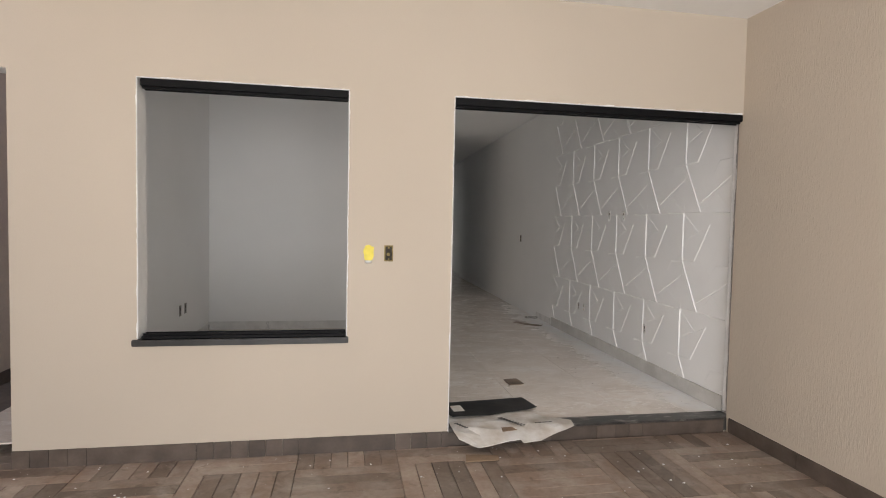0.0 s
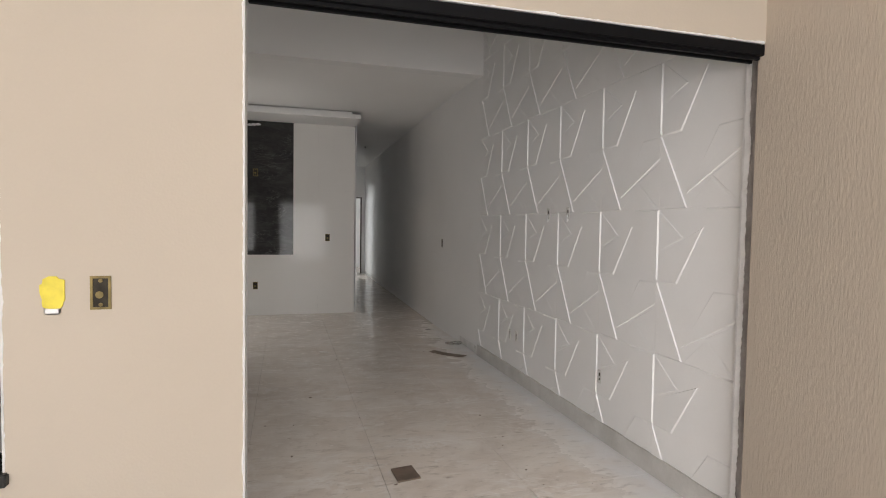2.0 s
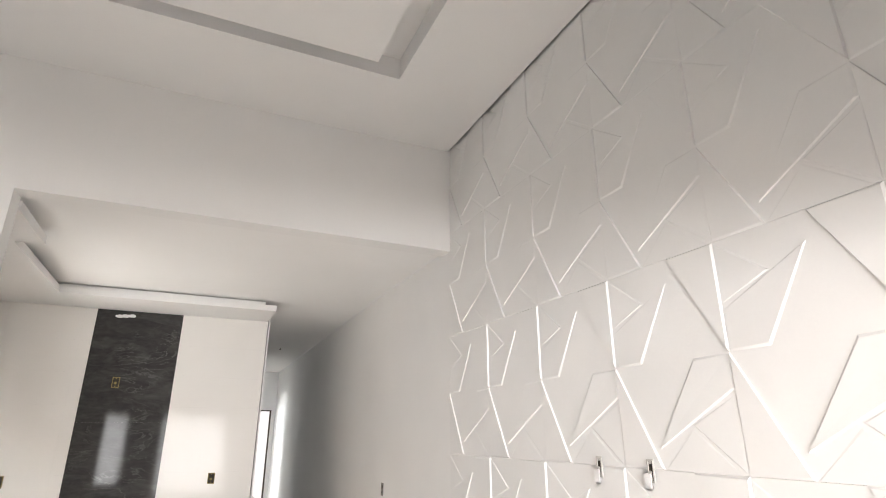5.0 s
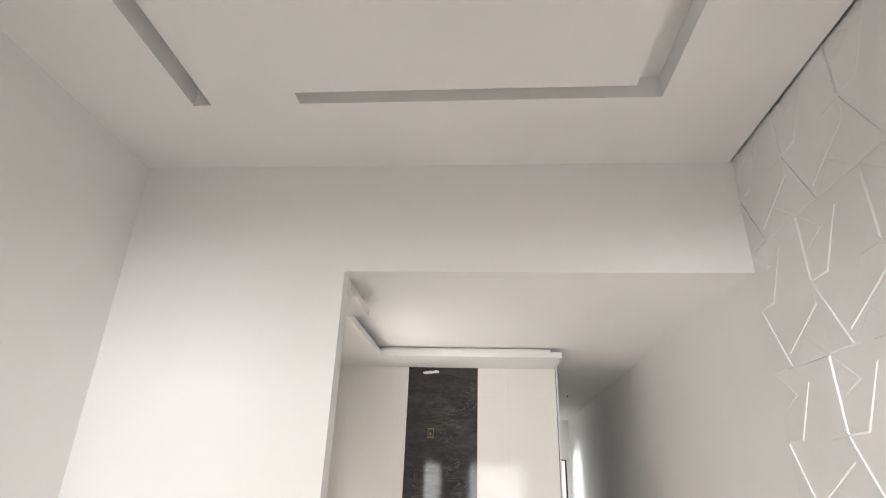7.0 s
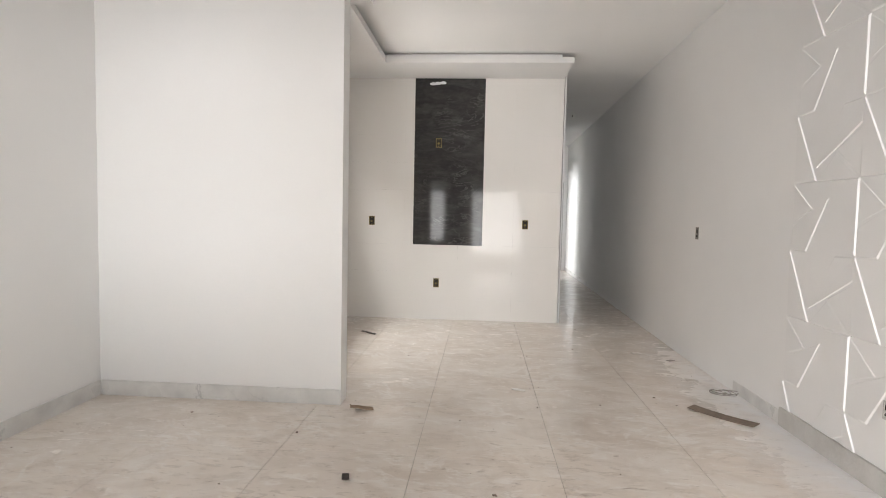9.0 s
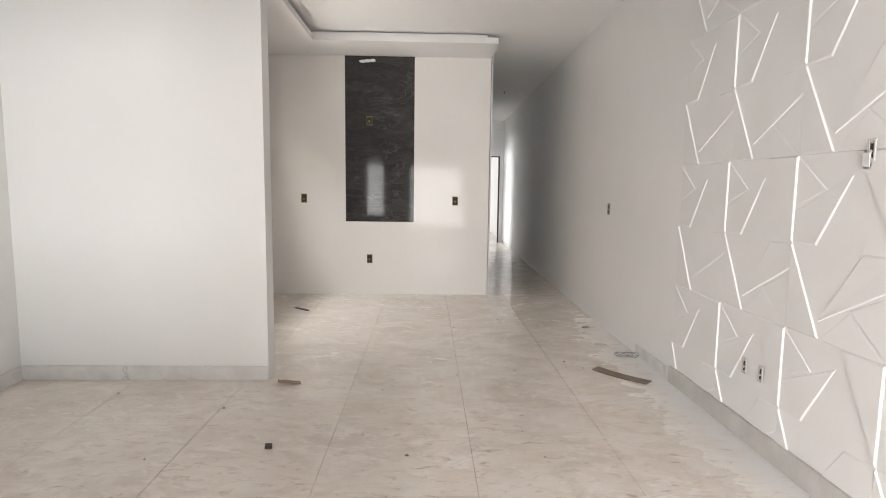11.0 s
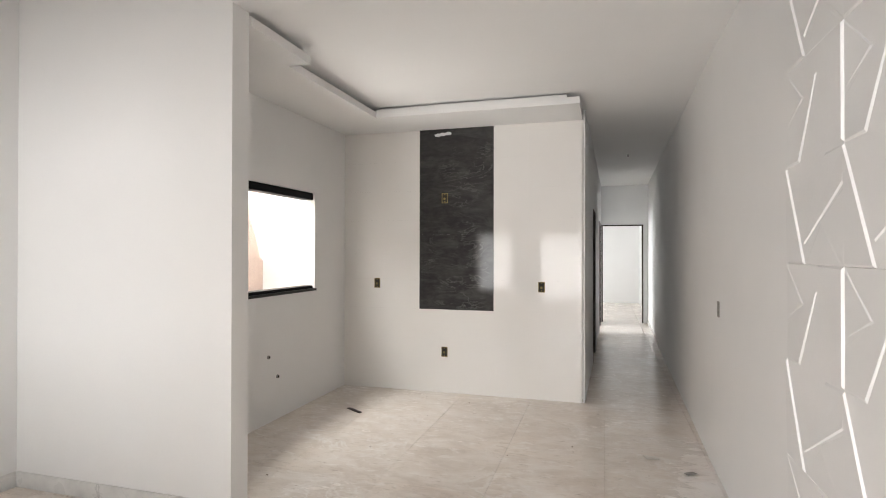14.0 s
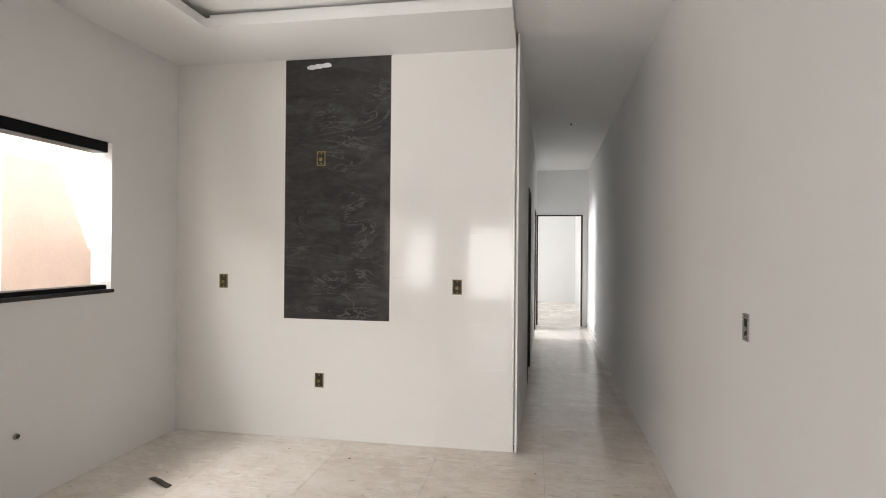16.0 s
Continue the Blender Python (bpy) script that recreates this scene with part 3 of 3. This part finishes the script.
part("printed_flap", bm, BLACKPRINT, carton, "black printed flap")
bm = bmesh.new()
prism(bm, [(0.055, 0.26, 0.044), (0.135, 0.265, 0.044), (0.125, 0.38, 0.044), (0.05, 0.375, 0.044)], 0.002)
part("label", bm, CARD, carton, "white label on the flap")
bm = bmesh.new()
sheet(bm, [(0.0, 0.49), (0.58, 0.55), (0.585, 0.575), (0.0, 0.53)], 0.006, 0.01, 0.01, 9.0)
part("edge_strip", bm, CARD, carton)
bm = bmesh.new()
sheet(bm, [(0.30, -0.115), (0.40, -0.10), (0.38, -0.045), (0.31, -0.05)], 0.034, 0.003, 0.004, 1.0, 1)
part("torn_patch", bm, BROWNCARD, carton, "brown torn patch")
bm = bmesh.new()
sheet(bm, [(0.03, -0.27), (0.24, -0.26), (0.25, -0.20), (0.05, -0.17)], PF + 0.004, 0.006, 0.01, 6.0, 2)
part("loose_flap", bm, BROWNCARD, carton, "brown flap lying on the porch tiles")
bm = bmesh.new()
for i in range(9):
    x, y = 0.335 + 0.014 * i, 0.125 - 0.018 * i
    prism(bm, [(x, y, 0.036), (x + 0.035, y + 0.004, 0.036), (x + 0.032, y - 0.008, 0.036), (x - 0.003, y - 0.010, 0.036)], 0.0015)
for i in range(5):
    x, y = 0.02 + 0.012 * i, 0.06 - 0.02 * i
    prism(bm, [(x, y, 0.036), (x + 0.028, y, 0.036), (x + 0.026, y - 0.01, 0.036), (x - 0.002, y - 0.01, 0.036)], 0.0015)
prism(bm, [(0.56, 0.01, 0.036), (0.68, 0.02, 0.036), (0.68, 0.014, 0.036), (0.56, 0.004, 0.036)], 0.0015)
tagged(part("lettering", bm, BLACKPRINT, carton, "black unreadable lettering"), kind="stuff")


def scrap(name, label, category, at, outline, thick, material, warp=0.006, turn=0.0, seed=1.0):
    ob = thing(name, label, category, at)
    ob.rotation_euler.z = radians(turn)
    bm = bmesh.new()
    sheet(bm, outline, 0.002, thick, warp, seed, 2)
    part("piece", bm, material, ob)
    return ob


QUAD = [(-0.5, -0.5), (0.5, -0.42), (0.46, 0.5), (-0.48, 0.44)]


def quad(w, d):
    return [(x * w, y * d) for x, y in QUAD]


scrap("tile_offcut", "brown square tile offcut lying on the floor", "tile piece", (1.413, 4.75, 0), quad(0.13, 0.17), 0.008, STRIP, 0.002, 4)
# curved wood strip
ob = thing("wood_strip", "bent brown laminate strip lying on the floor", "wood strip", (2.44, 7.38, 0))
ob.rotation_euler.z = radians(-47.5)
bm = bmesh.new()
N = 14
prev = None
for i in range(N + 1):
    u = -0.205 + 0.41 * i / N
    z = 0.002 + 0.008 * (u / 0.205) ** 2
    row = [bm.verts.new((u, v, z + d)) for v, d in ((-0.045, 0), (0.045, 0), (0.045, 0.006), (-0.045, 0.006))]
    if prev:
        for k in range(4):
            bm.faces.new((prev[k], prev[(k + 1) % 4], row[(k + 1) % 4], row[k]))
    else:
        bm.faces.new(row)
    prev = row
bm.faces.new(prev)
part("strip", bm, STRIP, ob)

scrap("bark_scrap", "dark curled scrap lying on the kitchen floor", "debris", (-0.272, 9.43, 0), quad(0.17, 0.04), 0.006, JAMB, 0.03, -20)
scrap("paper_scrap", "small pale paper scrap on the floor", "debris", (1.174, 7.74, 0), quad(0.10, 0.04), 0.004, CARD, 0.016, -8)
scrap("paper_scrap", "small pale paper scrap on the floor", "debris", (2.346, 8.98, 0), quad(0.10, 0.07), 0.004, CARD, 0.018, 14)
scrap("paper_scrap", "small pale paper scrap on the floor", "debris", (2.545, 8.17, 0), quad(0.10, 0.05), 0.003, CARD, 0.012, -5)
scrap("cardboard_scrap", "curled brown cardboard scrap by the wall end", "debris", (0.145, 7.22, 0), quad(0.15, 0.05), 0.005, BROWNCARD, 0.04, 14)
scrap("cardboard_scrap", "crumpled grey cardboard scrap on the corridor floor", "debris", (2.58, 8.75, 0), quad(0.09, 0.04), 0.004, CEMENT, 0.016, 40)
scrap("plaster_lump", "small dark plaster lump on the floor", "debris", (0.269, 6.31, 0), quad(0.035, 0.035), 0.016, JAMB, 0.01, 12)
scrap("foil_scrap", "shiny pale scrap on the porch passage floor", "debris", (-2.15, 4.15, PF), quad(0.12, 0.08), 0.02, DUST, 0.02, 10)
ob = thing("wire_coil", "tangled grey wire offcuts lying beside the wall", "wire", (2.62, 7.86, 0))
cu = bpy.data.curves.new("wire", "CURVE")
cu.dimensions, cu.bevel_depth, cu.bevel_resolution = "3D", 0.003, 2
rng = random.Random(3)
for k in range(4):
    sp = cu.splines.new("NURBS")
    sp.points.add(8)
    for i, p in enumerate(sp.points):
        a = i * 0.9 + k
        p.co = (0.07 * math.cos(a) * (0.5 + rng.random()) + 0.02 * k, 0.055 * math.sin(a) * (0.5 + rng.random()), 0.004 + 0.022 * rng.random(), 1)
wire = new("wire", cu)
cu.materials.append(CEMENT)
wire.parent = ob

# crumbs on the floors
def crumbs(name, label, n, x0, x1, y0, y1, z, smax, material, seed):
    r = random.Random(seed)
    bm = bmesh.new()
    for i in range(n):
        x, y, s = r.uniform(x0, x1), r.uniform(y0, y1), smax * (0.25 + 0.75 * r.random() ** 3)
        a = r.uniform(0, 6.28)
        pts = [(x + s * math.cos(a + k * 1.57) * (0.5 + r.random()), y + s * math.sin(a + k * 1.57) * (0.5 + r.random()), z) for k in range(4)]
        prism_fast(bm, pts, s * 0.5)
    return tagged(part(name, bm, material), label, "debris", kind="stuff")


def prism_fast(bm, pts, t):
    a = [bm.verts.new(p) for p in pts]
    b = [bm.verts.new((p[0], p[1], p[2] + t)) for p in pts]
    bm.faces.new(b)
    for i in range(4):
        bm.faces.new((a[i], a[(i + 1) % 4], b[(i + 1) % 4], b[i]))


crumbs("floor_crumbs", "dark grit and crumbs scattered over the floor", 130, XL + 0.1, 2.6, 3.9, 10.3, 0.0005, 0.009, STRIP, 4)
crumbs("plaster_crumbs", "white plaster crumbs on the dusty porch tiles", 160, -1.8, 2.6, 2.4, 3.68, PF, 0.008, DUST, 8)
crumbs("corridor_grit", "pale dirt flakes trodden along the corridor floor", 260, 2.0, 2.5, 9.6, 15.5, 0.0005, 0.009, CARD, 9)

# ---- pieces: gypsum panels, tiles ----
PW, PH = (7.293 - 3.857) / 6, 0.8
panel_wall = thing("gypsum_panel_wall", "white gypsum wall panels with raised angular facets", "wall panels", (XR, 3.857, 0))
PLATES = (
    ([(.362, .795), (.595, .795), (.595, .400)], (.018, .026, .026)),
    ([(.0, .397), (.0, .0), (.225, .0)], (.022, .010, .022)),
    ([(.215, .075), (.430, .393), (.595, .397), (.595, .275)], (.016, .012, .006, .014)),
    ([(.387, .160), (.595, .262), (.595, .0)], (.007, .002, .005)),
    ([(.0, .397), (.162, .397), (.348, .700), (.0, .545)], (.008, .016, .012, .004)),
    ([(.0, .790), (.205, .640), (.0, .560)], (.006, .011, .001)),
    ([(.225, .0), (.385, .150), (.575, .0)], (.003, .003, .003)),
)


def gypsum_panel(u1=0.595, v0=0.0, v1=0.795):
    """One moulded panel; u runs towards the door, v up, the front faces -x."""
    bm = bmesh.new()
    k = PW / 0.595
    m = 0.0012
    box(bm, -0.004, 0.018, m, PW - m, m, PH - m)
    for pts, hs in PLATES:
        c = Vector((sum(p[0] for p in pts) / len(pts), sum(p[1] for p in pts) / len(pts)))
        lo, hi = [], []
        for (u, v), h in zip(pts, hs):
            d = (c - Vector((u, v))).normalized()
            lo.append(bm.verts.new((-0.0038, PW - u * k, v * PH / 0.795)))
            q = Vector((u, v)) + d * 0.0115
            hi.append(bm.verts.new((-0.004 - 0.36 * h, PW - q.x * k, q.y * PH / 0.795)))
        bm.faces.new(hi)
        for i in range(len(pts)):
            j = (i + 1) % len(pts)
            bm.faces.new((lo[i], lo[j], hi[j], hi[i]))
    return mesh_of("panel", bm, GYPSUM)


panel_mesh = gypsum_panel()
for r in range(5):
    for c in range(6):
        ob = new("panel", panel_mesh)
        ob.parent = panel_wall
        z = 0.682 - PH + r * PH
        ob.location = (0, c * PW, z)


def clipped_panels():
    """The lowest and the topmost row are cut at the skirting and the ceiling."""
    for ob in [o for o in panel_wall.children if o.location.z < 0 or o.location.z + PH > ZC]:
        bm = bmesh.new()
        bm.from_mesh(ob.data)
        for z, up in ((0.112 - ob.location.z, False), (ZC + 0.01 - ob.location.z, True)):
            bmesh.ops.bisect_plane(bm, geom=bm.verts[:] + bm.edges[:] + bm.faces[:], plane_co=(0, 0, z), plane_no=(0, 0, 1),
                                   clear_outer=up, clear_inner=not up)
        ob.data = mesh_of("panel", bm, GYPSUM)


for c in range(6):
    ob = new("panel", panel_mesh)
    ob.parent = panel_wall
    ob.location = (0, c * PW, 0.682 + 4 * PH - 1e-4)
clipped_panels()
for ob in [o for o in panel_wall.children if len(o.data.vertices) == 0]:
    bpy.data.objects.remove(ob)


def tile_mesh(name, w, d, t, material, gap=0.0015, bevel=0.0012):
    bm = bmesh.new()
    x0, x1, y0, y1 = gap, w - gap, gap, d - gap
    lo = [bm.verts.new(p) for p in ((x0, y0, -t), (x1, y0, -t), (x1, y1, -t), (x0, y1, -t))]
    md = [bm.verts.new((v.co.x, v.co.y, -bevel)) for v in lo]
    up = [bm.verts.new(p) for p in ((x0 + bevel, y0 + bevel, 0), (x1 - bevel, y0 + bevel, 0), (x1 - bevel, y1 - bevel, 0), (x0 + bevel, y1 - bevel, 0))]
    bm.faces.new(up)
    for a, b in ((lo, md), (md, up)):
        for i in range(4):
            bm.faces.new((a[i], a[(i + 1) % 4], b[(i + 1) % 4], b[i]))
    return mesh_of(name, bm, material)


floor = bpy.data.objects["floor"]
PITCH = 0.724
tm = tile_mesh("tile", PITCH, PITCH, 0.009, PORCELAIN, 0.0009, 0.0006)
for i in range(-3, 6):
    for j in range(-4, 22):
        x, y = -0.160 + i * PITCH, 6.60 + j * PITCH
        if x + PITCH < XL or x > 3.0 or y + PITCH < 3.86 or y > 21.9:
            continue
        if y > 10.6 and x + PITCH < -0.9:
            continue
        ob = new("tile", tm if y > 3.87 else tile_mesh("tile", PITCH, y + PITCH - 3.87, 0.009, PORCELAIN))
        ob.parent = floor
        ob.location = (x, max(y, 3.87), 0)

# kitchen wall tiles: white all over, black in a tall column
kw = bpy.data.objects["wall_kitchen_tiled"]
wall_turn = Matrix.Rotation(radians(90), 4, "X")


def wall_tile(x, z, w, h, material, proud=0.0):
    ob = new("tile", tile_mesh("tile", w, h, 0.011, material, 0.0001, 0.0003))
    ob.parent = kw
    ob.matrix_local = Matrix.Translation((x, YK - proud, z)) @ wall_turn


def grid_cuts(a, b, step, origin):
    out, v = [a], origin + math.ceil((a - origin + 0.02) / step) * step
    while v < b - 0.02:
        out.append(v)
        v += step
    return out + [b]


BX0, BX1, BZ0, BZ1 = 0.06, 0.888, 0.90, 2.85
zs = grid_cuts(0.0, 2.865, 0.325, 0.90)
for k in range(len(zs) - 1):
    z0, z1 = zs[k], zs[k + 1]
    spans = [(XK, 1.801)] if z1 <= BZ0 + 0.01 else [(XK, BX0), (BX1, 1.801)]
    for a, b in spans:
        xs = grid_cuts(a, b, 0.65, 0.60)
        for i in range(len(xs) - 1):
            wall_tile(xs[i], z0, xs[i + 1] - xs[i], z1 - z0, WALLTILE)
for z0, z1 in ((0.90, 1.715), (1.715, 2.53), (2.53, 2.863)):
    wall_tile(BX0, z0, BX1 - BX0, z1 - z0, SLATE, 0.002)
ob = thing("plaster_smear", "white plaster smear on the black tiles", "smear", (0.33, YK - 0.0022, 2.80))
bm = bmesh.new()
for k in range(3):
    pts = []
    for i in range(14):
        a = i * math.tau / 14
        rr = 1 + 0.4 * noise.noise((i * 0.9, k * 3.1, 0))
        pts.append((-0.055 + 0.055 * k + 0.045 * rr * math.cos(a), -0.0004 - 0.0004 * k, 0.018 * rr * math.sin(a) + 0.006 * k))
    bm.faces.new([bm.verts.new(p) for p in pts])
part("smear", bm, DUST, ob)

# porch: basket-weave tiles of six planks, and skirting blocks
porch = bpy.data.objects["porch_floor"]
B = 0.595
plank = tile_mesh("plank", B / 6, B, 0.012, WOODTILE, 0.0016, 0.002)
for i in range(-4, 6):
    for j in range(-9, 1):
        x0, y0 = -0.883 + i * B, 3.49 + j * B
        for k in range(6):
            if (i + j) % 2:
                px0, px1, py0, py1 = x0 + k * B / 6, x0 + (k + 1) * B / 6, y0, y0 + B
            else:
                px0, px1, py0, py1 = x0, x0 + B, y0 + k * B / 6, y0 + (k + 1) * B / 6
            wx = px0 < -1.868
            cx0, cx1, cy0, cy1 = max(px0, -2.9), min(px1, 2.688), max(py0, -2), py1 if wx else min(py1, YF)
            if cx1 - cx0 < 0.015 or cy1 - cy0 < 0.015:
                continue
            ob = new("plank", tile_mesh("plank", cx1 - cx0, cy1 - cy0, 0.012, WOODTILE, 0.0016, 0.002))
            ob.parent = porch
            ob.location = (cx0, cy0, PF)
skirt = thing("porch_skirting", "dark wood-look tile skirting along the porch wall", "baseboard")
skirt["kind"] = "structure"


def skirt_block(x0, x1, y0, y1, z1):
    bm = bmesh.new()
    box(bm, x0 + 0.001, x1 - 0.001, y0 + 0.001, y1 - 0.001, PF - 0.012, z1, 0.0015)
    part("block", bm, WOODSKIRT, skirt)


x, i = -1.868, 0
while x < 0.648 - 0.02:
    n = min(0.648, -0.883 + B * math.floor((x + 0.883 + 0.01) / B + 1))
    if int(math.floor((x + 0.883 + 0.01) / B)) % 2 == 0:
        for k in range(6):
            o = -0.883 + B * math.floor((x + 0.883 + 0.01) / B)
            a, b = o + k * B / 6, o + (k + 1) * B / 6
            if a < n - 0.01 and b > x + 0.01:
                skirt_block(max(a, x), min(b, 0.648), YF - 0.012, YF, 0.010)
    else:
        skirt_block(x, n, YF - 0.012, YF, 0.010)
    x = n
x = 0.648
for w in (0.31, 0.1, 0.1, 0.1, 0.1, 0.33, 0.14, 0.1, 0.1, 0.63):
    skirt_block(x, min(x + w, 2.686), YF + 0.016, YF + 0.029, -0.006)
    x += w
for j in range(8):
    skirt_block(2.676, 2.688, YF - 0.6 * (j + 1), YF - 0.6 * j, 0.010)
for j in range(14):
    skirt_block(-2.9, -2.888, -1 + 0.6 * j, -0.4 + 0.6 * j, 0.010)
